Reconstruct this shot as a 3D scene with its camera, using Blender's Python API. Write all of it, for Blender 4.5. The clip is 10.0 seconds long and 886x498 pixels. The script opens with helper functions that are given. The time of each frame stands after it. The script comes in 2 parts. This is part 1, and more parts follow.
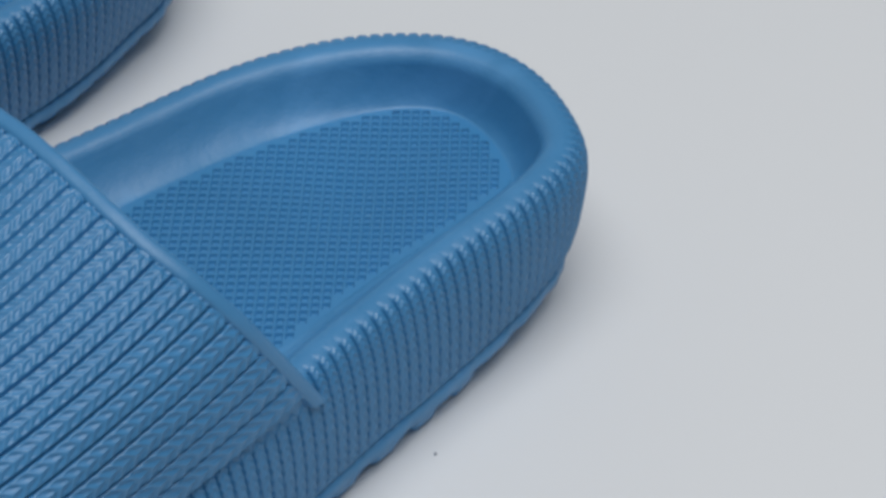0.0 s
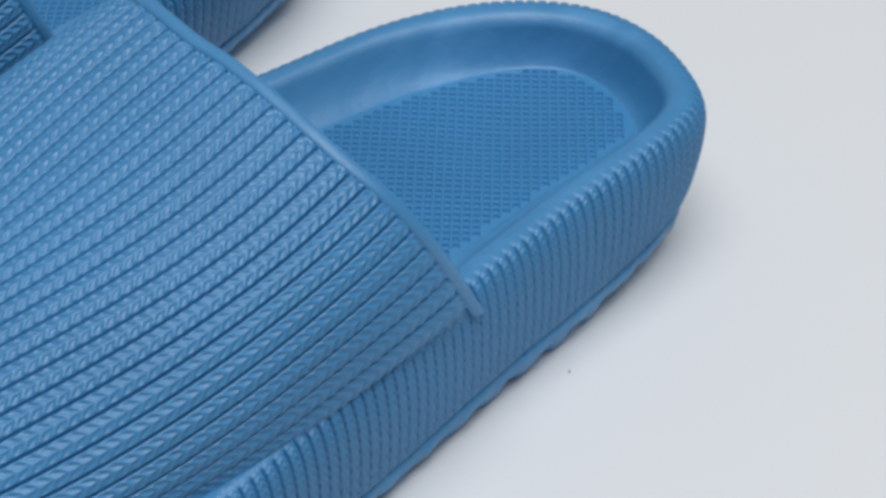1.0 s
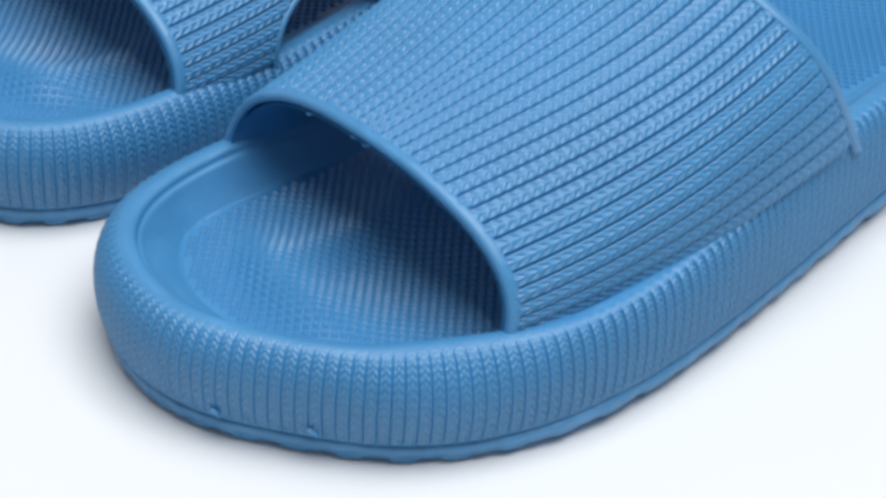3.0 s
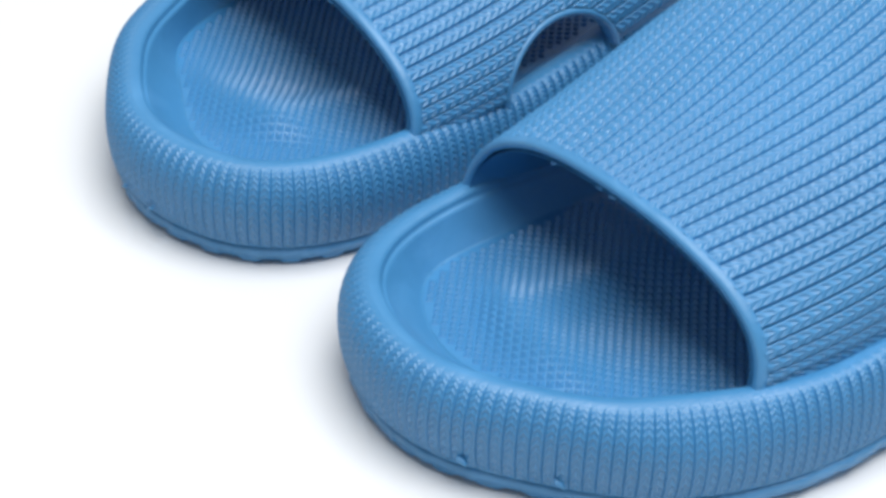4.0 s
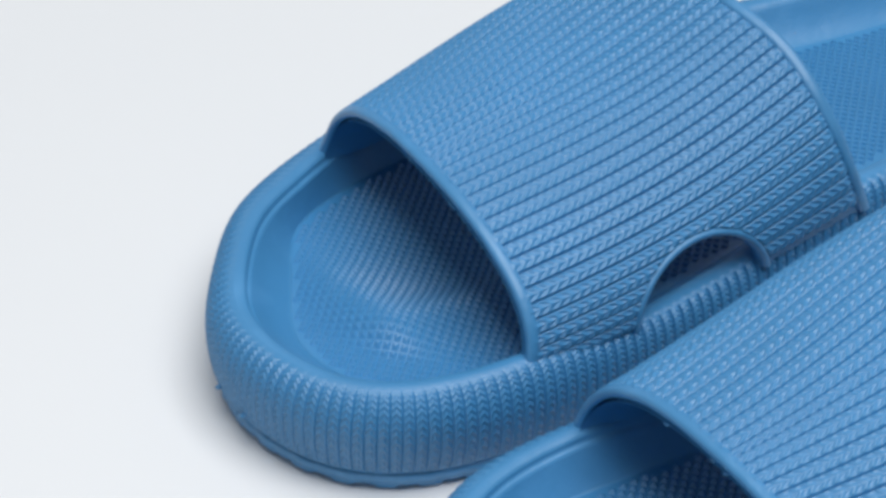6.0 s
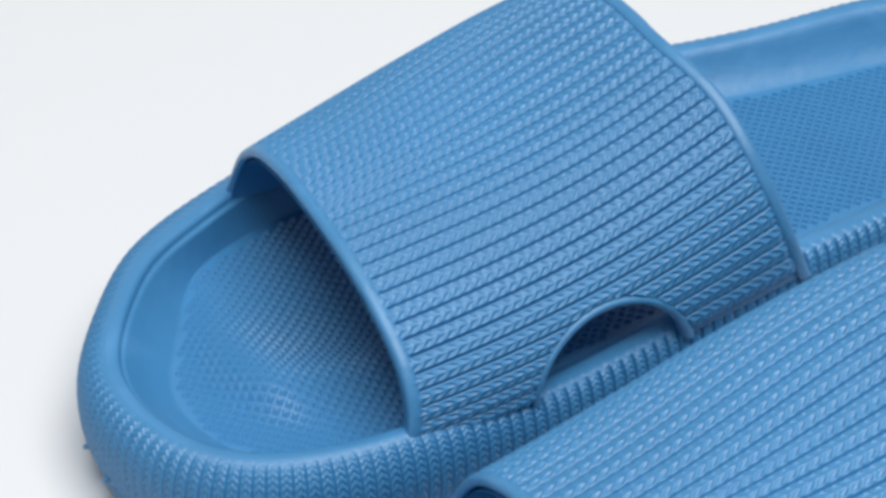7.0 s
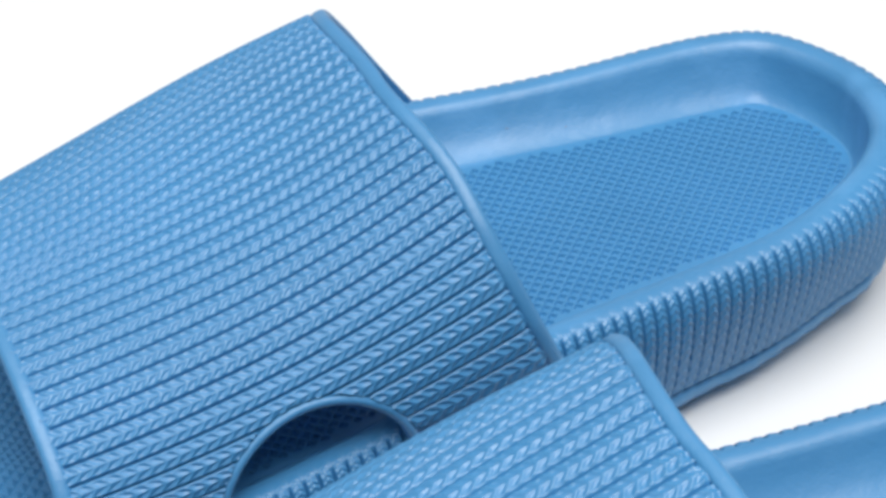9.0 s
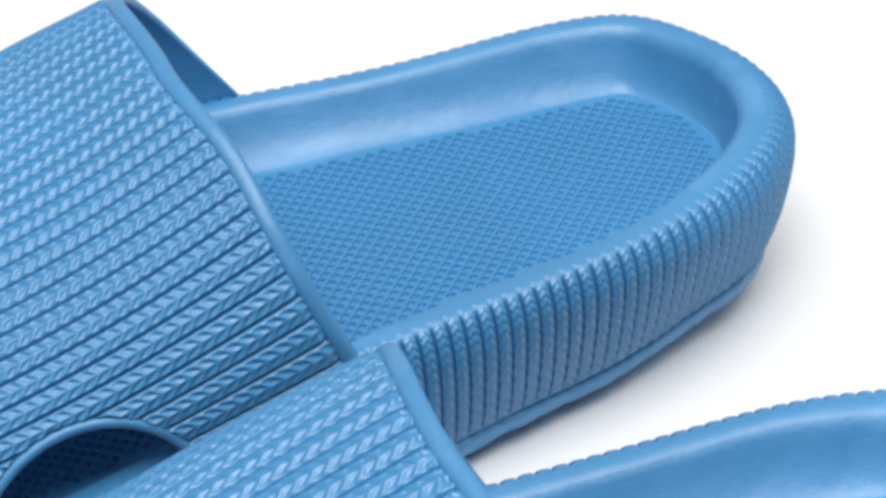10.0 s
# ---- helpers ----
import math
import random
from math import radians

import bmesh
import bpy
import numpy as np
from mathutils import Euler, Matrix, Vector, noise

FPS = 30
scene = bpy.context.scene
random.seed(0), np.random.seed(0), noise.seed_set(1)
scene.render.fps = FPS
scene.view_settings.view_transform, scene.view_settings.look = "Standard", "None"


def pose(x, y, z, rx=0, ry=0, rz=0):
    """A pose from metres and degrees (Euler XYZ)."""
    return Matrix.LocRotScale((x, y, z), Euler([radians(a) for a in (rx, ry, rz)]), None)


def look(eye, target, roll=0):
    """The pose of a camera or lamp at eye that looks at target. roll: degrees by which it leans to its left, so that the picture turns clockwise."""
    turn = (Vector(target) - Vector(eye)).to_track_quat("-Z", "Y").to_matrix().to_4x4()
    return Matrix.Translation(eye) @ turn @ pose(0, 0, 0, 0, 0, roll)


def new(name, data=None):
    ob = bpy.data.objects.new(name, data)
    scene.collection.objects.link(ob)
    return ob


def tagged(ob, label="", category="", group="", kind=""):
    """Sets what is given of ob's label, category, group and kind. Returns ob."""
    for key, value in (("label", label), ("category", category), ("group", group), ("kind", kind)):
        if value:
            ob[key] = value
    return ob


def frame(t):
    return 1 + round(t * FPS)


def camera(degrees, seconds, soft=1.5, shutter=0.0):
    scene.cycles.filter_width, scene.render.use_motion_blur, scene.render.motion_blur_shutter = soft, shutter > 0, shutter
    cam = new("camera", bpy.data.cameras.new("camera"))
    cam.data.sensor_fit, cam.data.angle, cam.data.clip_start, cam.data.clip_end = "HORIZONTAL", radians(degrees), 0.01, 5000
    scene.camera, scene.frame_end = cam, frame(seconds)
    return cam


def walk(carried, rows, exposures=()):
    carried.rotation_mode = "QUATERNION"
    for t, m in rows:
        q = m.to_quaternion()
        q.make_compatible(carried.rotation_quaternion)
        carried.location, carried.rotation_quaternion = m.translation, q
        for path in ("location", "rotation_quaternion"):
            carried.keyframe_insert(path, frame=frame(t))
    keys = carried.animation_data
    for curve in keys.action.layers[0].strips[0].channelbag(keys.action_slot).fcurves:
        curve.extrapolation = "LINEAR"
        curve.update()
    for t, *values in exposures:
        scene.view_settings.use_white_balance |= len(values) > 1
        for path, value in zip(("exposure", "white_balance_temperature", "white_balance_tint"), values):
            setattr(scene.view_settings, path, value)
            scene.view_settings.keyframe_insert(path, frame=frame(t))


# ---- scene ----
# ---- camera and its way ----
cam = camera(21.5, 10.0, soft=3.5)
PATH = [
    (0.0, look((-0.1476, -0.3031, 0.3166), (0.0779, -0.0359, 0.0334), -0.78)),
    (0.5, look((-0.1790, -0.3105, 0.3210), (0.0545, -0.0449, 0.0428), 0.31)),
    (1.0, look((-0.2122, -0.3198, 0.3264), (0.0242, -0.0524, 0.0523), 1.34)),
    (1.5, look((-0.2476, -0.3324, 0.3270), (-0.0085, -0.0611, 0.0591), 2.51)),
    (2.0, look((-0.2862, -0.3380, 0.3260), (-0.0429, -0.0661, 0.0625), 3.22)),
    (2.5, look((-0.3272, -0.3420, 0.3283), (-0.0808, -0.0698, 0.0681), 3.88)),
    (2.7, look((-0.3396, -0.3445, 0.3299), (-0.0938, -0.0714, 0.0701), 3.84)),
    (3.8, look((-0.3684, -0.3242, 0.3467), (-0.1432, -0.0429, 0.0771), 2.25)),
    (4.0, look((-0.3713, -0.3176, 0.3496), (-0.1486, -0.0329, 0.0816), 2.36)),
    (4.5, look((-0.3735, -0.3027, 0.3532), (-0.1554, -0.0112, 0.0887), 2.77)),
    (5.0, look((-0.3608, -0.2950, 0.3549), (-0.1504, 0.0037, 0.0922), 2.76)),
    (5.5, look((-0.3361, -0.2850, 0.3584), (-0.1377, 0.0219, 0.0957), 2.66)),
    (5.7, look((-0.3266, -0.2816, 0.3623), (-0.1336, 0.0272, 0.0979), 2.47)),
    (6.8, look((-0.2484, -0.2682, 0.3552), (-0.0876, 0.0528, 0.0840), 1.66)),
    (7.0, look((-0.2355, -0.2638, 0.3523), (-0.0787, 0.0590, 0.0809), 1.52)),
    (7.5, look((-0.2066, -0.2525, 0.3473), (-0.0588, 0.0740, 0.0753), 1.09)),
    (8.0, look((-0.1794, -0.2472, 0.3426), (-0.0379, 0.0821, 0.0706), 0.20)),
    (8.5, look((-0.1513, -0.2457, 0.3331), (-0.0146, 0.0863, 0.0618), -0.72)),
    (9.0, look((-0.1287, -0.2387, 0.3236), (0.0037, 0.0950, 0.0523), -0.98)),
    (9.5, look((-0.1002, -0.2297, 0.3029), (0.0291, 0.1088, 0.0361), -1.89)),
    (10.0, look((-0.0740, -0.2230, 0.2890), (0.0504, 0.1183, 0.0234), -2.70)),
]
walk(cam, PATH, exposures=[(0.0, -0.64, 6210, 10), (0.5, -0.54, 6190, 10), (1.0, -0.41, 6170, 10), (2.5, -0.06, 6190, 10), (4.0, 0.26, 6250, 10), (4.5, 0.18, 6240, 10), (5.5, -0.06, 6230, 10), (7.0, 0.02, 6300, 10), (8.0, 0.18, 6400, 10), (10.0, 0.28, 6500, 10)])

# ---- light ----
world = bpy.data.worlds.new("studio_light")
scene.world = world
world.use_nodes = True
world.node_tree.nodes["Background"].inputs["Color"].default_value = (0.93, 0.97, 1.0, 1)
world.node_tree.nodes["Background"].inputs["Strength"].default_value = 0.24


def softbox(name, eye, target, size, power, colour):
    data = bpy.data.lights.new(name, "AREA")
    data.shape, data.size, data.energy, data.color = "SQUARE", size, power, colour
    ob = new(name, data)
    ob.matrix_world = look(eye, target)
    return ob


softbox("softbox", (-0.02, -0.27, 1.58), (0.0, 0.05, 0.0), 1.3, 32.5, (1.0, 0.99, 0.975))


# ---- materials ----
def material(name):
    m = bpy.data.materials.new(name)
    m.use_nodes = True
    return m, m.node_tree.nodes, m.node_tree.links, m.node_tree.nodes["Principled BSDF"]


def foam(name, colour, rough, grain, scuff=0.0):
    """Moulded EVA foam: fine pebbled skin, faint scuffs, slight colour drift."""
    m, nodes, links, bsdf = material(name)
    tex = nodes.new("ShaderNodeTexCoord")
    big = nodes.new("ShaderNodeTexNoise")
    big.inputs["Scale"].default_value, big.inputs["Detail"].default_value = 22.0, 4.0
    links.new(tex.outputs["Object"], big.inputs["Vector"])
    ramp = nodes.new("ShaderNodeValToRGB")
    ramp.color_ramp.elements[0].position, ramp.color_ramp.elements[1].position = 0.3, 0.7
    ramp.color_ramp.elements[0].color = (*[c * 0.93 for c in colour], 1)
    ramp.color_ramp.elements[1].color = (*[c * 1.06 for c in colour], 1)
    links.new(big.outputs["Fac"], ramp.inputs["Fac"])
    rub = nodes.new("ShaderNodeTexNoise")  # pale rubbed patches
    rub.inputs["Scale"].default_value, rub.inputs["Detail"].default_value, rub.inputs["Distortion"].default_value = 38.0, 7.0, 0.6
    links.new(tex.outputs["Object"], rub.inputs["Vector"])
    patch = nodes.new("ShaderNodeMapRange")
    patch.inputs["From Min"].default_value, patch.inputs["From Max"].default_value, patch.inputs["To Max"].default_value = 0.52, 0.74, scuff
    links.new(rub.outputs["Fac"], patch.inputs["Value"])
    worn = nodes.new("ShaderNodeMix")
    worn.data_type = "RGBA"
    worn.inputs[7].default_value = (*[c * 1.2 + 0.026 for c in colour], 1)
    links.new(patch.outputs["Result"], worn.inputs[0])
    links.new(ramp.outputs["Color"], worn.inputs[6])
    links.new(worn.outputs[2], bsdf.inputs["Base Color"])
    fine = nodes.new("ShaderNodeTexNoise")
    fine.inputs["Scale"].default_value, fine.inputs["Detail"].default_value = 1400.0, 3.0
    links.new(tex.outputs["Object"], fine.inputs["Vector"])
    mid = nodes.new("ShaderNodeTexNoise")
    mid.inputs["Scale"].default_value, mid.inputs["Detail"].default_value = 95.0, 6.0
    links.new(tex.outputs["Object"], mid.inputs["Vector"])
    rough_map = nodes.new("ShaderNodeMapRange")
    rough_map.inputs["To Min"].default_value, rough_map.inputs["To Max"].default_value = rough - 0.13, rough + 0.13
    links.new(mid.outputs["Fac"], rough_map.inputs["Value"])
    links.new(rough_map.outputs["Result"], bsdf.inputs["Roughness"])
    bump = nodes.new("ShaderNodeBump")
    bump.inputs["Strength"].default_value, bump.inputs["Distance"].default_value = grain, 0.0002
    links.new(fine.outputs["Fac"], bump.inputs["Height"])
    dents = nodes.new("ShaderNodeBump")
    dents.inputs["Strength"].default_value, dents.inputs["Distance"].default_value = 0.35 + 0.3 * scuff, 0.0008
    links.new(mid.outputs["Fac"], dents.inputs["Height"])
    links.new(dents.outputs["Normal"], bump.inputs["Normal"])
    links.new(bump.outputs["Normal"], bsdf.inputs["Normal"])
    bsdf.inputs["Specular IOR Level"].default_value = 0.74
    return m


BLUE = (0.049, 0.221, 0.446)
FOAM = foam("blue_foam", BLUE, 0.38, 0.2)
FOAM_SMOOTH = foam("blue_foam_smooth", BLUE, 0.46, 0.3, 0.9)


def paper():
    m, nodes, links, bsdf = material("white_board")
    tex = nodes.new("ShaderNodeTexCoord")
    big = nodes.new("ShaderNodeTexNoise")
    big.inputs["Scale"].default_value, big.inputs["Detail"].default_value = 6.0, 3.0
    links.new(tex.outputs["Object"], big.inputs["Vector"])
    ramp = nodes.new("ShaderNodeValToRGB")
    ramp.color_ramp.elements[0].color, ramp.color_ramp.elements[1].color = (0.715, 0.725, 0.73, 1), (0.745, 0.750, 0.75, 1)
    links.new(big.outputs["Fac"], ramp.inputs["Fac"])
    links.new(ramp.outputs["Color"], bsdf.inputs["Base Color"])
    fine = nodes.new("ShaderNodeTexNoise")
    fine.inputs["Scale"].default_value, fine.inputs["Detail"].default_value = 900.0, 4.0
    links.new(tex.outputs["Object"], fine.inputs["Vector"])
    bump = nodes.new("ShaderNodeBump")
    bump.inputs["Strength"].default_value, bump.inputs["Distance"].default_value = 0.12, 0.0002
    links.new(fine.outputs["Fac"], bump.inputs["Height"])
    links.new(bump.outputs["Normal"], bsdf.inputs["Normal"])
    bsdf.inputs["Roughness"].default_value = 0.62
    return m


PAPER = paper()
GRIT, *_ = material("dark_grit")
GRIT.node_tree.nodes["Principled BSDF"].inputs["Base Color"].default_value = (0.22, 0.24, 0.28, 1)
GRIT.node_tree.nodes["Principled BSDF"].inputs["Roughness"].default_value = 0.9


# ---- mesh helpers ----
def grid_mesh(name, pts, mat, close_u=False, close_v=False, keep=None):
    """A smooth-shaded quad mesh over an array of points (nu, nv, 3)."""
    nu, nv = pts.shape[:2]
    iu, iv = np.arange(nu if close_u else nu - 1), np.arange(nv if close_v else nv - 1)
    a, b = np.meshgrid(iu, iv, indexing="ij")
    a, b = a.ravel(), b.ravel()
    if keep is not None:
        ok = keep[a, b]
        a, b = a[ok], b[ok]
    a2, b2 = (a + 1) % nu, (b + 1) % nv
    quads = np.stack([a * nv + b, a2 * nv + b, a2 * nv + b2, a * nv + b2], 1)
    used, quads = np.unique(quads, return_inverse=True)
    me = bpy.data.meshes.new(name)
    me.from_pydata(pts.reshape(-1, 3)[used].tolist(), [], quads.reshape(-1, 4).tolist())
    me.polygons.foreach_set("use_smooth", np.ones(len(me.polygons), bool))
    me.materials.append(mat)
    me.update()
    return me


def part(name, me, parent, label=""):
    ob = new(name, me)
    ob.parent = parent
    return tagged(ob, label)


def smooth_step(x, a, b):
    k = np.clip((x - a) / (b - a), 0, 1)
    return k * k * (3 - 2 * k)


def closed_curve(knots, n):
    """Evenly spaced points on the closed Catmull-Rom curve through the knots."""
    k = np.array(knots, float)
    t = np.linspace(0, 1, 24, endpoint=False)[:, None]
    out = []
    for i in range(len(k)):
        a, b, c, d = k[i - 1], k[i], k[(i + 1) % len(k)], k[(i + 2) % len(k)]
        out.append(0.5 * (2 * b + (c - a) * t + (2 * a - 5 * b + 4 * c - d) * t**2 + (3 * b - a - 3 * c + d) * t**3))
    p = np.vstack(out)
    p = np.vstack([p, p[:1]])
    s = np.r_[0, np.cumsum(np.hypot(*np.diff(p, axis=0).T))]
    w = np.linspace(0, s[-1], n, endpoint=False)
    return np.stack([np.interp(w, s, p[:, 0]), np.interp(w, s, p[:, 1])], 1), s[-1]


def blur_loop(v, times):
    for _ in range(times):
        v = (np.roll(v, 1, 0) + 2 * v + np.roll(v, -1, 0)) / 4
    return v


def stitch(a, b, slant, relief, thin, groove, fall=1.0):
    """Height of a knitted rib, 0 to 1: a across it (-1 to 1), b along it in stitches. Slanting strands meet in a V on the spine, with leaf-shaped hollows
    between them; thin: how narrow the strands are beside the hollows; groove: where the fall to the next rib begins, and fall: its depth."""
    side = np.abs(a)
    run = (b + slant * side) % 1.0
    strand = (0.5 - 0.5 * np.cos(2 * np.pi * run)) ** thin
    hollow = (1 - strand) * smooth_step(side, 0.02, 0.20) * (1 - smooth_step(side, groove - 0.14, groove + 0.04))
    return (1 - fall * smooth_step(side, groove, 1.0)) * (1 - 0.16 * side**2) - relief * hollow


# ---- ground ----
def ground():
    n = 40
    ax = np.linspace(-1, 1, n)
    ax = np.sign(ax) * np.abs(ax) ** 2 * 6.0
    x, y = np.meshgrid(ax, ax, indexing="ij")
    me = grid_mesh("white_board", np.stack([x, y, 0 * x], -1), PAPER)
    return tagged(new("ground", me), "seamless matte white studio board under the slippers", "ground", kind="structure")


def backdrop():
    """Board rises into an unseen plain white bounce wall, added behind the set."""
    ang = np.linspace(0, math.pi / 2, 14)
    y = np.r_[1.2 + 0.4 * np.sin(ang), 1.6]
    z = np.r_[0.004 + 0.4 * (1 - np.cos(ang)), 2.6]
    x = np.linspace(-2.5, 2.5, 12)
    front = np.stack([np.broadcast_to(x[:, None], (12, 15)), np.broadcast_to(y, (12, 15)), np.broadcast_to(z, (12, 15))], -1)
    ob = new("backdrop", grid_mesh("backdrop", front, PAPER))
    ob.modifiers.new("thickness", "SOLIDIFY").thickness = 0.003
    return tagged(ob, "curved matte white bounce wall added out of view behind the board", "backdrop", kind="structure")


ground()
backdrop()

# ---- the slipper ----
U = 0.1  # the plan below is in decimetres
# Plan of a left slipper, toe towards -x, outer side of the foot towards -y.
PLAN = [(-1.388, 0.05), (-1.358, -0.10), (-1.302, -0.20), (-1.212, -0.33), (-1.098, -0.465), (-0.95, -0.556), (-0.73, -0.625), (-0.516, -0.645),
        (-0.30, -0.632), (-0.08, -0.602), (0.15, -0.565), (0.42, -0.520), (0.69, -0.485), (0.90, -0.474), (1.057, -0.452), (1.172, -0.410),
        (1.232, -0.307), (1.293, -0.162), (1.304, 0.0), (1.254, 0.117), (1.174, 0.205), (1.077, 0.272), (0.952, 0.326), (0.77, 0.366),
        (0.55, 0.388), (0.25, 0.415), (-0.1, 0.450), (-0.5, 0.492), (-0.85, 0.518), (-1.04, 0.508), (-1.19, 0.452), (-1.305, 0.342), (-1.366, 0.20)]
N_RIB = 216  # knitted ribs round the side wall
RIB_U, STITCH_V, STRAP_U, STRAP_V = 12, 8, 16, 13  # samples across a rib and along a stitch of the wall and of the strap
LOOP, GIRTH = closed_curve(PLAN, N_RIB * RIB_U)
LOOP = blur_loop(LOOP, 1400)
TAN = blur_loop(np.roll(LOOP, -1, 0) - np.roll(LOOP, 1, 0), 200)
TAN /= np.linalg.norm(TAN, axis=1, keepdims=True)
INWARD = np.stack([-TAN[:, 1], TAN[:, 0]], 1)


def rim_height(x):
    return 0.280 + 0.087 * smooth_step(x, -0.9, 0.45) + 0.022 * smooth_step(x, 0.4, 1.15)


def bed_height(x):
    return 0.170 + (0.268 - 0.170) * smooth_step(x, -0.85, 0.6)


def rim_in(x):
    """How far the crest of the rim lies inside the plan."""
    return 0.060 + 0.016 * smooth_step(-x, 0.7, 1.1)


def bed_in(x):
    return 0.150 + 0.055 * smooth_step(-x, 1.00, 1.32) + 0.025 * smooth_step(x, 0.0, 0.4) - 0.030 * smooth_step(x, 0.95, 1.25)


def spring(x):
    """Rise of the outsole towards toe and heel."""
    return 0.006 * smooth_step(-x, 0.75, 1.40) + 0.055 * smooth_step(x, 0.6, 1.28)


def soften(p, width):
    """A closed line with its corners rounded off over a width in samples."""
    k = np.fft.fftfreq(len(p)) * 2 * math.pi * width
    return np.fft.ifft(np.fft.fft(p, axis=0) * np.exp(-(k**2) / 2)[:, None], axis=0).real


def loop_points(inset, z):
    """Points at an inset from the plan; inset and z: one value a sample."""
    p = LOOP + INWARD * np.reshape(inset, (-1, 1))
    round_off = (smooth_step(-LOOP[:, :1], 0.55, 0.95) + smooth_step(LOOP[:, :1], 0.75, 1.0)) * smooth_step(np.reshape(inset + 0 * LOOP[:, 0], (-1, 1)), 0.06, 0.12)
    p = p + (soften(p, 26.0) - p) * round_off
    return np.concatenate([p, np.reshape(z + 0 * LOOP[:, 0], (-1, 1))], 1)


RIM = rim_height(LOOP[:, 0]) - 0.046 * (LOOP[:, 1] > 0) * smooth_step(LOOP[:, 0], -0.85, -0.38) * (1 - smooth_step(LOOP[:, 0], -0.20, 0.05))
RIM = blur_loop(RIM, 60)
BED = blur_loop(bed_height(LOOP[:, 0]), 20)
OUTER = smooth_step(-LOOP[:, 1], -0.05, 0.25)  # 1 on the outer side of the foot
CREST = rim_in(LOOP[:, 0]) + 0.030 * OUTER * smooth_step(-LOOP[:, 0], 0.55, 0.95) * (1 - smooth_step(-LOOP[:, 0], 1.0, 1.2))
CREST = CREST + 0.022 * (1 - OUTER) * smooth_step(LOOP[:, 0], 0.75, 1.1)
CREST = blur_loop(CREST, 400)
EDGE = bed_in(LOOP[:, 0])
FLOAT = spring(LOOP[:, 0])
EDGE = blur_loop(EDGE, 900)
LIP = 0.070 + 0.014 * smooth_step(LOOP[:, 0], 0.0, 0.6) - 0.018 * smooth_step(-LOOP[:, 0], 0.5, 1.0) + 0.68 * FLOAT  # height of the seam between outsole and side wall


HEEL_IN = 0.042 * smooth_step(LOOP[:, 0], 0.6, 1.25) + 0.042 * smooth_step(LOOP[:, 0], 0.1, 0.7) * (1 - OUTER) * (1 - 0.9 * smooth_step(LOOP[:, 0], 0.9, 1.15))
TUCK = HEEL_IN + 0.020 * smooth_step(-LOOP[:, 0], 0.7, 1.2)  # how far the foot of the wall draws in at heel and toe


ROUND = 0.70 + 0.45 * smooth_step(-LOOP[:, 0], 0.4, 1.0)  # the wall is boxy along the sides and full round at the toe


def wall_point(q):
    """Inset and height on the bulging side wall: q 0 at the seam, 1 on the crest of the rim."""
    ang = -0.5 + q * (math.pi / 2 + 0.5)
    c, s = math.cos(ang), math.sin(ang)
    inset = CREST * (1 - abs(c) ** ROUND) + TUCK * max(0.0, 1 - 1.6 * q) ** 1.4
    low = -(math.sin(0.5) ** 0.9)
    f = (math.copysign(abs(s) ** 0.9, s) - low) / (1.0 - low)
    return inset, LIP + 0.004 + (RIM - LIP - 0.004) * f


def wall_rib_meshes():
    rows = 14 * STITCH_V
    step = np.linspace(0, 1, rows + 1)
    along = LOOP[:, 0]
    under = smooth_step(along, -0.80, -0.66) * (1 - smooth_step(along, 0.18, 0.28))
    reach = 0.96 + 0.03 * under
    curve = np.linspace(0, 1, 201)
    ins, zz = (np.array(v) for v in zip(*[wall_point(q) for q in curve]))
    q = step[None] * reach[:, None]
    k = np.clip((q * 200).astype(int), 0, 199)
    f, row = q * 200 - k, np.arange(len(LOOP))[:, None]
    inset = ins[k, row] * (1 - f) + ins[k + 1, row] * f
    z = zz[k, row] * (1 - f) + zz[k + 1, row] * f
    p = np.concatenate([LOOP[:, None] + INWARD[:, None] * inset[..., None], z[..., None]], -1)
    n = np.cross(np.roll(p, -1, 0) - np.roll(p, 1, 0), np.gradient(p, axis=1))
    n /= np.linalg.norm(n, axis=-1, keepdims=True)
    n = blur_loop(n, 8)
    out = np.sign((n[:, 10, :2] * -INWARD).sum(-1).mean())
    a = (np.arange(N_RIB * RIB_U) % RIB_U) / RIB_U * 2 - 1
    b = np.arange(rows + 1) / STITCH_V
    fall = 0.50 + 0.50 * smooth_step(along, -0.95, -0.2)
    relief = 0.42 - 0.20 * smooth_step(along, -0.9, 0.3)
    h = stitch(a[:, None], b[None], 1.5, relief[:, None], 0.9, 0.70, fall[:, None]) - 0.6
    fade = smooth_step(step, 0.0, 0.07) * (1 - 0.95 * smooth_step(step, 0.74, 1.0))
    deep = 0.0135 + 0.0075 * smooth_step(along, -0.9, 0.3)
    p = p + n * out * (h * fade[None] * deep[:, None])[..., None]
    meshes = []
    for r in range(N_RIB):
        idx = np.arange(r * RIB_U, (r + 1) * RIB_U + 1) % (N_RIB * RIB_U)
        meshes.append(grid_mesh("rib", p[idx] * U, FOAM))
    return meshes


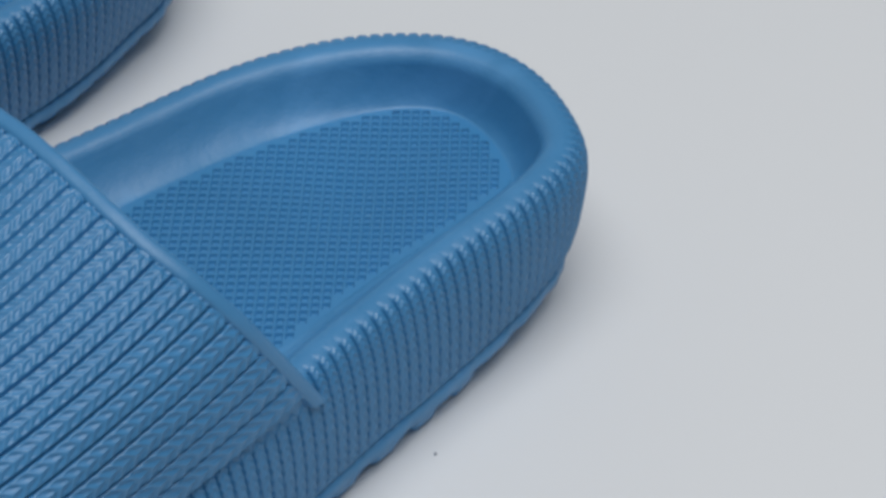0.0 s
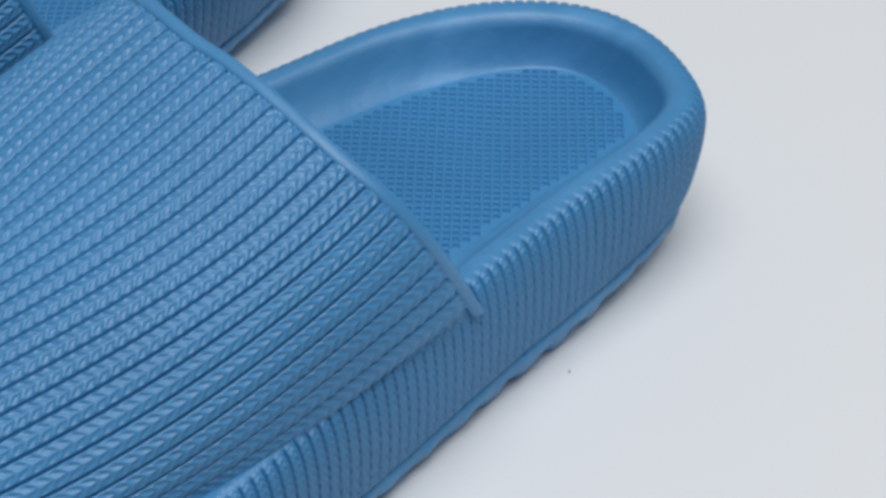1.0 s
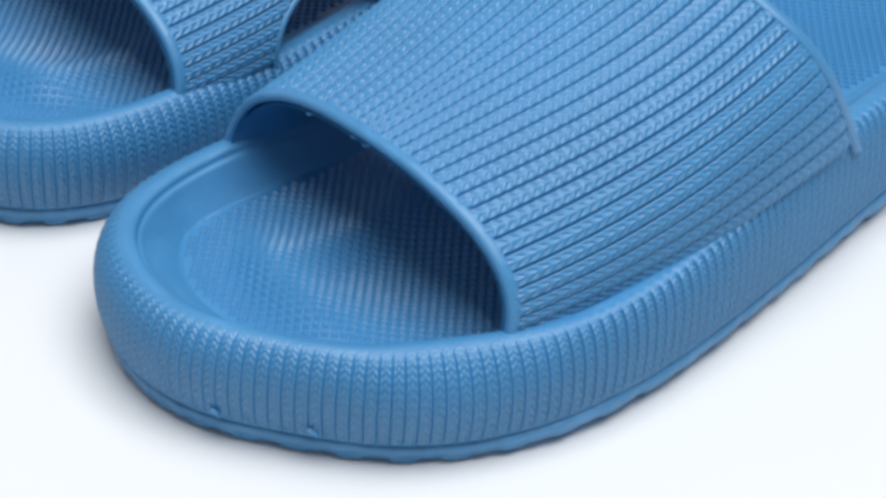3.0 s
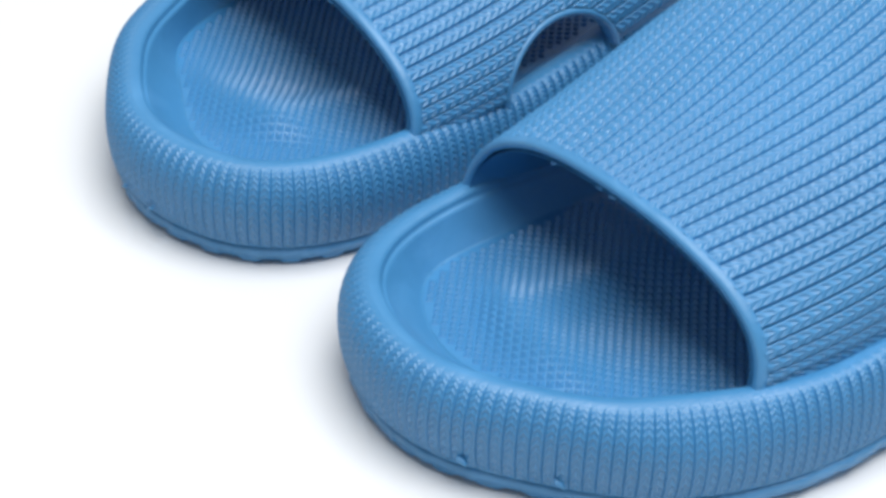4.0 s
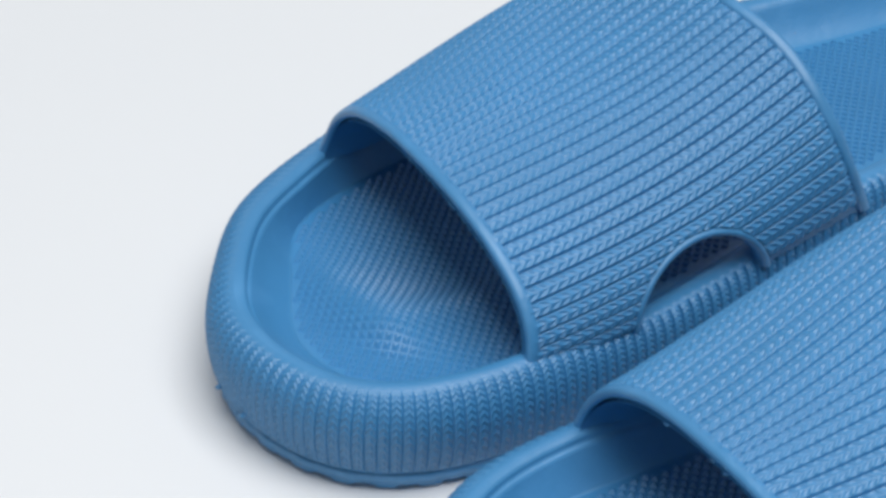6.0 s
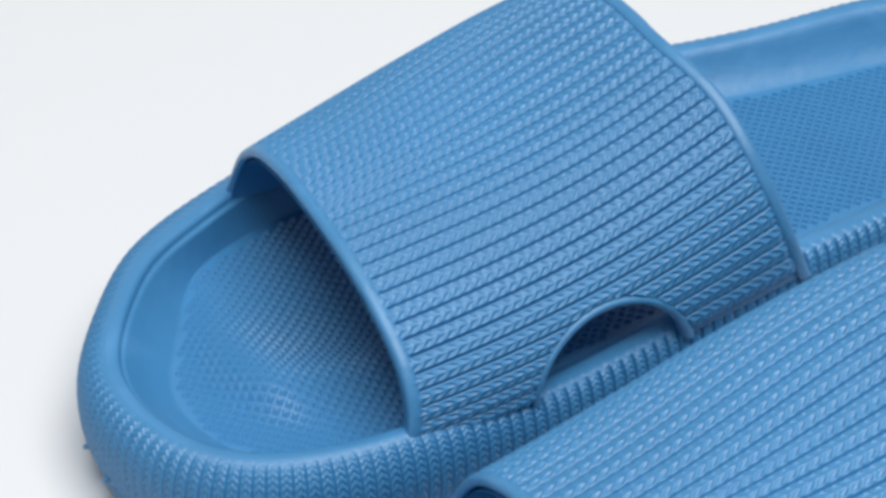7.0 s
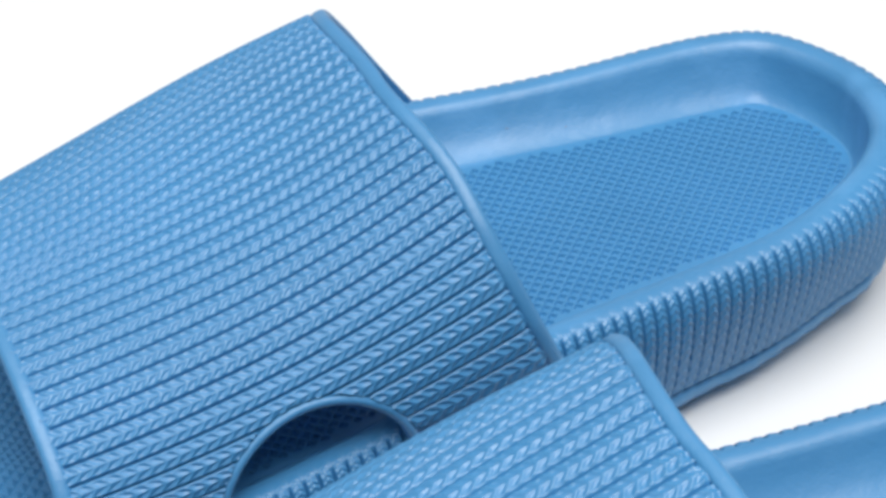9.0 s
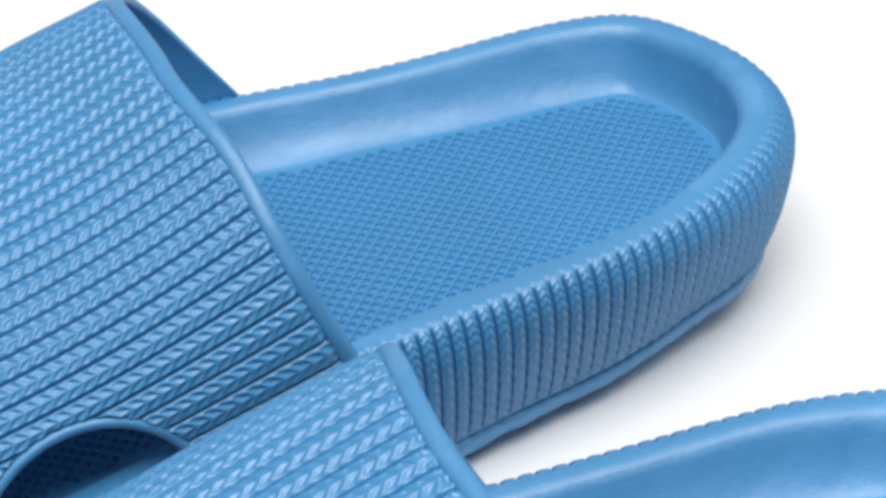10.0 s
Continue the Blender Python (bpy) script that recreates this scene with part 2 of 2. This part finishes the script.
def sole_mesh():
    """Rim, inner wall and the body under the ribs."""
    rings = []
    for q in (0.0, 0.15, 0.3, 0.45, 0.6, 0.76):
        i, z = wall_point(q)
        rings.append(loop_points(i + 0.012, z - 0.004))
    for q in (0.85, 0.88, 0.91, 0.935, 0.96, 0.98, 1.0):
        i, z = wall_point(q)
        rings.append(loop_points(i, z))
    rings.append(loop_points(CREST + 0.016, RIM - 0.002))
    rings.append(loop_points(CREST + 0.023, RIM - 0.007))
    step = smooth_step(-LOOP[:, 0], 0.2, 0.8)  # the lip is undercut at the toe only
    rings.append(loop_points(CREST + 0.0245 + 0.003 * (1 - step), RIM - 0.012 - 0.001 * step))
    rings.append(loop_points(CREST + 0.0250 + 0.006 * (1 - step), RIM - 0.016 - 0.006 * step))
    rings.append(loop_points(CREST + 0.0300 + 0.003 * (1 - step), RIM - 0.020 - 0.003 * step))
    for k in np.linspace(0.0, 1, 18):
        hollow = 0.60 - 0.36 * step
        c = (1 - hollow) * k + hollow * (1 - (1 - k) ** 2.4)
        rings.append(loop_points(CREST + 0.035 + (EDGE - CREST - 0.035) * k, RIM - 0.023 - 0.003 * step - (RIM - 0.023 - 0.003 * step - BED) * c))
    rings.append(loop_points(EDGE + 0.012, BED - 0.0005))
    p = np.stack(rings, 1)[::3]
    return grid_mesh("rim", p * U, FOAM_SMOOTH, close_u=True)


def outsole_mesh():
    """The tread layer below the seam, with a scalloped lower edge."""
    n = len(LOOP)
    s = np.arange(n) / n * GIRTH
    wave = 0.5 + 0.5 * np.sin(2 * math.pi * s / 0.125 + 1.1 * np.sin(s * 3.1))
    wave = 1 - (1 - smooth_step(wave, 0.25, 0.75)) * (1 - 0.6 * smooth_step(-LOOP[:, 0], 0.65, 1.05))
    low = np.maximum(FLOAT - 0.004, 0.0)
    mid = low + (LIP - low) * 0.45
    lip = TUCK + 0.13 * CREST * smooth_step(-LOOP[:, 0], 0.6, 1.1) - 0.004
    lip = lip + 0.0016 * np.sin(s * 41 + 2 * np.sin(s * 7)) + 0.0012 * np.sin(s * 97 + 1.3)  # uneven trimmed edge
    rings = [loop_points(TUCK + 0.05 + 0 * s, LIP + 0.006), loop_points(TUCK + 0.028 + 0 * s, LIP + 0.001), loop_points(lip + 0.010, LIP + 0.002), loop_points(lip + 0.003, LIP - 0.006),
             loop_points(lip + 0.005, LIP - 0.030), loop_points(0.35 * HEEL_IN + lip + 0.010 + 0.004 * (1 - wave), mid),
             loop_points(TUCK + 0.6 * HEEL_IN + 0.014 + 0.022 * (1 - wave), low + 0.016), loop_points(TUCK + 0.6 * HEEL_IN + 0.022 + 0.024 * (1 - wave), low + 0.005),
             loop_points(TUCK + 0.6 * HEEL_IN + 0.038 + 0.024 * (1 - wave), low), loop_points(TUCK + 0.32 + 0 * s, low * 0.35)]
    p = np.stack(rings, 1)[::2]
    me = grid_mesh("outsole", p * U, FOAM_SMOOTH, close_u=True)
    return me


def bed_relief(x, y):
    """Toe ridge and shallow hollows of the footbed."""
    z = bed_height(x)
    flat = z
    z = z + 0.030 * np.exp(-(((x + 1.0 + 0.35 * (y - 0.08) ** 2) / 0.10) ** 2)) * np.exp(-(((y - 0.05) / 0.26) ** 4))
    z = z - 0.028 * np.exp(-(((x + 0.72) / 0.14) ** 2 + ((y + 0.06) / 0.20) ** 2))
    z = z + 0.026 * np.exp(-(((x + 0.80) / 0.22) ** 2 + ((y - 0.10) / 0.07) ** 2))
    far = (np.minimum(x + 0.75, 0) / 0.41) ** 2 + ((y + 0.055) / 0.43) ** 2
    z = flat + (z - flat) * (1 - smooth_step(far, 0.42, 0.80))
    z = z - 0.010 * np.exp(-(((x - 0.85) / 0.17) ** 2 + ((y + 0.07) / 0.13) ** 2))
    return z


def footbed_mesh():
    """The textured bed: a diagonal net, raised studs under the toes and pits from the arch to the heel."""
    ring = loop_points(EDGE + 0.004, BED)[::4]
    cx, cy = ring[:, 0].mean(), ring[:, 1].mean()
    pitch = 0.0212
    c, s = math.cos(math.radians(45)), math.sin(math.radians(45))
    m = int(1.75 / pitch)
    i, j = np.meshgrid(np.arange(-m, m + 1), np.arange(-m, m + 1), indexing="ij")
    x, y = cx + (i * c - j * s) * pitch, cy + (i * s + j * c) * pitch
    ang = np.arctan2(ring[:, 1] - cy, (ring[:, 0] - cx) * 0.35)
    rad = np.hypot(ring[:, 1] - cy, (ring[:, 0] - cx) * 0.35)
    o = np.argsort(ang)
    far = np.hypot(y - cy, (x - cx) * 0.35)
    limit = np.interp(np.arctan2(y - cy, (x - cx) * 0.35), ang[o], rad[o], period=2 * math.pi)
    inside = far < limit
    count = inside[:-1, :-1].astype(int) + inside[1:, :-1] + inside[1:, 1:] + inside[:-1, 1:]
    pull = np.where(inside, 1.0, limit / np.maximum(far, 1e-6))
    x, y = cx + (x - cx) * pull, cy + (y - cy) * pull
    top = bed_relief(x, y) + 0.0008
    ii, jj = np.nonzero(count >= 1)
    index = -np.ones(i.shape, int)
    corner = np.zeros(i.shape, bool)
    for di, dj in ((0, 0), (1, 0), (1, 1), (0, 1)):
        corner[ii + di, jj + dj] = True
    index[corner] = np.arange(corner.sum())
    verts = np.stack([x[corner], y[corner], top[corner]], 1)
    ids = np.stack([index[ii, jj], index[ii + 1, jj], index[ii + 1, jj + 1], index[ii, jj + 1]], 1)
    mid = verts[ids].mean(1, keepdims=True)
    full = np.where(count[ii, jj] == 4, 1.0, 0.0)[:, None]
    toe = 1 - smooth_step(mid[:, :, 0], -0.55, -0.40)
    inner = mid + (verts[ids] - mid) * (0.80 + 0.08 * toe)[..., None]
    pit = mid + (verts[ids] - mid) * (0.54 - 0.32 * toe)[..., None]
    pit[..., 2] += (-0.0062 + 0.0140 * toe) * full
    base = len(verts)
    k = np.arange(len(ids))[:, None] * 8 + base
    a, b = k + np.arange(4), k + 4 + np.arange(4)
    verts = np.vstack([verts, np.concatenate([inner, pit], 1).reshape(-1, 3)])
    r = (np.arange(4) + 1) % 4
    frame_q = np.stack([ids, ids[:, r], a[:, r], a], -1).reshape(-1, 4)
    side_q = np.stack([a, a[:, r], b[:, r], b], -1).reshape(-1, 4)
    me = bpy.data.meshes.new("footbed")
    me.from_pydata((verts * U).tolist(), [], np.vstack([frame_q, side_q, b]).tolist())
    me.materials.append(FOAM)
    me.update()
    return me


def bed_base_mesh():
    """Smooth foam under and round the textured bed."""
    ring = loop_points(EDGE + 0.0, BED)[::8]
    cx, cy = ring[:, 0].mean(), ring[:, 1].mean()
    rows = []
    for k in np.linspace(1.02, 0.0, 26):
        x, y = cx + (ring[:, 0] - cx) * k, cy + (ring[:, 1] - cy) * k
        rows.append(np.stack([x, y, bed_relief(x, y) - 0.006], 1))
    return grid_mesh("insole", np.stack(rows, 1) * U, FOAM_SMOOTH, close_u=True)


# ---- the strap ----
N_STRAP = 36
LAT = np.array([(-0.775, -0.500, 0.250), (-0.25, -0.572, 0.285), (0.325, -0.528, 0.310)])
MED = np.array([(-0.79, 0.462, 0.225), (-0.30, 0.458, 0.265), (0.205, 0.414, 0.320)])
LIFT = {"outer": 0.0, "inner": 0.0, "lean": 0.0, "sag": 0.0, "flare": 0.0, "spread": 0.0, "rake": 0.0}  # how far a strap stands up more than its fellow


def bow(three, u):
    a, b, c = three
    u = np.asarray(u)[..., None]
    return a * (1 - u) * (1 - 2 * u) + b * 4 * u * (1 - u) + c * u * (2 * u - 1)


def strap_point(u, v):
    """u: 0 front edge, 1 back edge; v: 0 outer side, 1 inner side."""
    u, v = np.broadcast_arrays(np.asarray(u, float), np.asarray(v, float))
    lat, med = bow(LAT, u), bow(MED, u)
    ang = math.pi * v
    c, s = np.cos(ang), np.sin(ang)
    inner = smooth_step(v, 0.3, 0.7)
    power = 0.88 + (0.60 + 0.17 * inner - 0.88) * smooth_step(u, -0.1, 0.8)
    across = 0.5 + 0.5 * np.sign(-c) * np.abs(c) ** power
    rise = np.abs(s) ** power
    top = 0.278 + 0.150 * u - (0.006 + LIFT["sag"]) * np.sin(math.pi * u) + (LIFT["outer"] * (1 - inner) + LIFT["inner"] * inner) * (0.3 + 0.7 * u)
    p = lat + (med - lat) * across[..., None]
    x = p[..., 0] + rise * (-0.03 + (-0.20 + 0.09 * inner) * u ** 1.6)
    foot = (1 - rise) ** 3  # the edges flare where the strap meets the rim
    x = x + foot * (LIFT["flare"] * smooth_step(u, 0.78, 1.0) - 0.05 * (1 - smooth_step(u, 0.0, 0.2)))
    x = x + LIFT["spread"] * inner * (1 - rise) * smooth_step(u, 0.5, 1.0) + LIFT["rake"] * (1.5 - 0.7 * inner) * rise * u**3
    lean = LIFT["lean"] * inner * rise * smooth_step(u, -0.2, 0.9)
    return np.stack([x, p[..., 1] + lean, p[..., 2] + rise * top], -1)


def strap_normal(u, v):
    e = 1e-3
    n = np.cross(strap_point(np.clip(u + e, 0, 1), v) - strap_point(np.clip(u - e, 0, 1), v),
                 strap_point(u, np.clip(v + e, 0, 1)) - strap_point(u, np.clip(v - e, 0, 1)))
    n /= np.linalg.norm(n, axis=-1, keepdims=True) + 1e-12
    return n if n[n.shape[0] // 2, n.shape[1] // 2, 2] > 0 else -n


V_TABLE = np.linspace(0, 1, 801)
_mid = strap_point(np.full(801, 0.5), V_TABLE)
_len = np.r_[0, np.cumsum(np.linalg.norm(np.diff(_mid, axis=0), axis=1))]


def even_v(k):
    """v at the share k of the way over the strap."""
    return np.interp(k, _len / _len[-1], V_TABLE)


WIN_U, WIN_HALF, WIN_RISE = 0.482, 0.195, 0.118


def in_window(u, k, grow=0.0):
    """Inside the arched cut-out low on the inner side; k is the share of the way over."""
    return ((u - WIN_U) / (WIN_HALF + grow)) ** 2 + ((1 - k) / (WIN_RISE + grow)) ** 2 < 1


def strap_grid(nu, nk, k0=0.0, k1=1.0):
    u, k = np.meshgrid(np.linspace(0, 1, nu), np.linspace(k0, k1, nk), indexing="ij")
    return u, k


def strap_rib_meshes():
    stitches = 34
    nu = stitches * STRAP_V + 1
    meshes = []
    for r in range(N_STRAP):
        k0, k1 = 0.015 + 0.97 * r / N_STRAP, 0.015 + 0.97 * (r + 1) / N_STRAP
        u, k = strap_grid(nu, STRAP_U + 1, k0, k1)
        u = 0.022 + u * 0.952
        v = even_v(k)
        a = np.linspace(-1, 1, STRAP_U + 1)[None]
        b = np.linspace(0, stitches, nu)[:, None]
        h = stitch(a, b + 0.37 * (r % 2), 0.95, 0.32, 2.0, 0.78)
        ends = 1 - 0.3 * smooth_step(u, 0.957, 0.965)
        p = strap_point(u, v) + strap_normal(u, v) * (h * ends * 0.0150)[..., None]
        keep = ~in_window(u, k, 0.012)
        keep = keep[:-1, :-1] & keep[1:, 1:]
        if keep.any(1).all():
            meshes.append(grid_mesh("rib", p * U, FOAM, keep=keep))
            continue
        cut = np.arange(nu - 1)[:, None] < nu * 0.5  # a rib that the cut-out parts in two
        for half in (keep & cut, keep & ~cut):
            meshes.append(grid_mesh("rib", p * U, FOAM, keep=half))
    return meshes


def strap_shell_mesh():
    """Body of the strap: outer skin, inner skin and rounded long edges, with the cut-out left open."""
    nu, nk = 90, 140
    u, k = strap_grid(nu, nk)
    v = even_v(k)
    p, n = strap_point(u, v), strap_normal(u, v)
    thick = 0.016 + 0.026 * (smooth_step(u, 0.0, 0.16) * (1 - smooth_step(u, 0.84, 1.0)))[..., None]
    outer, inner = p - n * 0.002, p - n * thick
    keep = ~in_window(u, k, 0.004)
    keep = keep[:-1, :-1] & keep[1:, 1:] & keep[1:, :-1] & keep[:-1, 1:]
    both = [grid_mesh("a", outer * U, FOAM_SMOOTH, keep=keep), grid_mesh("b", inner * U, FOAM_SMOOTH, keep=keep)]
    bm = bmesh.new()
    for me in both:
        bm.from_mesh(me)
        bpy.data.meshes.remove(me)
    me = bpy.data.meshes.new("strap")
    bm.to_mesh(me)
    bm.free()
    me.materials.clear()
    me.materials.append(FOAM_SMOOTH)
    return me


def sweep(path, side, up, half_w, half_t, n=24):
    """A rounded band along a path: side and up give its section's axes."""
    ang = np.linspace(0, 2 * math.pi, n, endpoint=False)
    c, s = np.cos(ang), np.sin(ang)
    c, s = np.sign(c) * np.abs(c) ** 0.8, np.sign(s) * np.abs(s) ** 0.8
    return path[:, None] + side[:, None] * (c * half_w)[None, :, None] + up[:, None] * (s * half_t)[None, :, None]


def edge_band_mesh(u_at):
    k = np.linspace(0, 1, 160)
    v = even_v(k)
    u = np.full_like(v, u_at)
    p, n = strap_point(u, v), strap_normal(np.stack([u, u], 1), np.stack([v, v], 1))[:, 0]
    side = strap_point(np.clip(u + 0.01, 0, 1), v) - strap_point(np.clip(u - 0.01, 0, 1), v)
    side -= n * (side * n).sum(-1, keepdims=True)
    side /= np.linalg.norm(side, axis=1, keepdims=True)
    wob = np.array([noise.noise((float(q) * 14, u_at * 5, 0.3)) for q in k])[:, None]
    pts = sweep(p + n * (0.001 + wob * 0.0015), side, n, 0.017, 0.013)
    return grid_mesh("edge_band", pts * U, FOAM_SMOOTH, close_v=True)


def window_lip_mesh():
    ang = np.linspace(0.0, math.pi, 70)
    u = WIN_U + (WIN_HALF + 0.004) * np.cos(ang)
    k = 1 - (WIN_RISE + 0.004) * np.sin(ang)
    v = even_v(k)
    p, n = strap_point(u, v), strap_normal(np.stack([u, u], 1), np.stack([v, v], 1))[:, 0]
    run = np.gradient(p, axis=0)
    side = np.cross(run, n)
    side /= np.linalg.norm(side, axis=1, keepdims=True)
    pts = sweep(p - n * 0.012, side, n, 0.012, 0.025)
    return grid_mesh("window_lip", pts * U, FOAM_SMOOTH, close_v=True)


def burr_mesh(size):
    """A torn flake of moulding flash."""
    bm = bmesh.new()
    bmesh.ops.create_icosphere(bm, subdivisions=2, radius=size)
    for vert in bm.verts:
        c = vert.co
        c *= 1 + 0.5 * noise.noise(c * (1.2 / size) + Vector((3.1, 0, 0)))
        c.x *= 1.8
        c.z *= 0.55
    me = bpy.data.meshes.new("burr")
    bm.to_mesh(me)
    bm.free()
    me.polygons.foreach_set("use_smooth", np.ones(len(me.polygons), bool))
    me.materials.append(FOAM_SMOOTH)
    return me


SHARED = {}


def slipper(label, shape, burrs, flash):
    LIFT.update(zip(LIFT, shape))
    if not SHARED:
        SHARED.update(sole=sole_mesh(), outsole=outsole_mesh(), insole=bed_base_mesh(), bed=footbed_mesh(), ribs=wall_rib_meshes(), burr=burr_mesh(0.0009))
    top = new("slide_slipper")
    tagged(top, label, "slipper", "pair of slide slippers")
    sole = part("sole", SHARED["sole"], top)
    part("outsole", SHARED["outsole"], top, "scalloped blue foam tread layer")
    part("insole", SHARED["insole"], top)
    tagged(part("footbed_texture", SHARED["bed"], top, "blue foam footbed with fine diamond net relief"), kind="stuff")
    strap = part("strap", strap_shell_mesh(), top, "broad arched foam strap with a half-round side cut-out")
    for u_at in (0.018, 0.984):
        part("edge_band", edge_band_mesh(u_at), strap, "smooth rounded strap edge")
    part("window_lip", window_lip_mesh(), strap, "smooth raised lip round the cut-out")
    for me in strap_rib_meshes():
        part("rib", me, strap)
    for me in SHARED["ribs"]:
        part("rib", me, sole)
    for k, turn in burrs:
        p = strap_point(0.004, float(even_v(k))) * U
        flake = part("burr", SHARED["burr"], strap, "ragged flake of moulding flash")
        flake.matrix_basis = pose(p[0] + 0.0008, p[1], p[2] - 0.0021, turn, 20, 75)
    for x, y in flash:
        i = int(np.argmin(np.hypot(LOOP[:, 0] - x, LOOP[:, 1] - y)))
        inset, height = wall_point(0.12)
        p = (LOOP[i] + INWARD[i] * (inset[i] - 0.009)) * U
        flake = part("burr", SHARED["burr"], sole, "ragged flake of moulding flash")
        flake.matrix_basis = pose(p[0], p[1], height[i] * U, 15, 30, math.degrees(math.atan2(TAN[i, 1], TAN[i, 0])))
    return top


TURN = 2.658
left = slipper("blue moulded foam slide slipper with tall knit-textured strap on white board", (0.005, 0.075, 0.075, 0.0, 0.012, 0.090, 0.011), ((0.50, 10), (0.55, 40), (0.66, -15)), ((-1.20, -0.33), (-1.33, -0.15)))
left.matrix_basis = pose(0, 0, 0, 0, 0, TURN)
right = slipper("blue moulded foam slide slipper with knit-textured strap beside its fellow", (0.021, 0.0, 0.0, 0.028, 0.015, 0.0, -0.029), ((0.45, 25), (0.62, -10)), ((-1.37, 0.0), (-1.38, 0.12)))
right.matrix_basis = pose(-0.00206, 0.11677, 0, 0, 0, TURN) @ Matrix.Diagonal((1, -1, 1, 1))


def speck(m, size, where):
    bm = bmesh.new()
    bmesh.ops.create_icosphere(bm, subdivisions=2, radius=size)
    for vert in bm.verts:
        vert.co *= 1 + 0.4 * noise.noise(vert.co * 900)
        vert.co.z = max(vert.co.z * 0.5 + size * 0.4, 0)
        vert.co.x *= 1.7
    me = bpy.data.meshes.new("lint_speck")
    bm.to_mesh(me)
    bm.free()
    me.materials.append(GRIT)
    ob = new("lint_speck", me)
    ob.matrix_basis = m
    return tagged(ob, "tiny dark speck of lint " + where, "lint")


speck(pose(0.0620, -0.0516, 0, 0, 0, 40), 0.00029, "lying on the white board")
for x, k, size in ((0.50, 0.35, 0.00020), (0.63, 0.55, 0.00016)):
    i = int(np.argmin(np.abs(LOOP[:, 0] - x) + 9 * (LOOP[:, 1] > 0)))
    c = 0.40 * k + 0.60 * (1 - (1 - k) ** 2.4)
    at = LOOP[i] + INWARD[i] * (CREST[i] + 0.035 + (EDGE[i] - CREST[i] - 0.035) * k)
    z = RIM[i] - 0.023 - (RIM[i] - 0.023 - BED[i]) * c
    spot = right.matrix_basis @ Vector((at[0] * U, at[1] * U, z * U))
    speck(pose(spot.x, spot.y, spot.z - 0.00005, 35, 0, 30), size, "stuck on the inner heel wall")
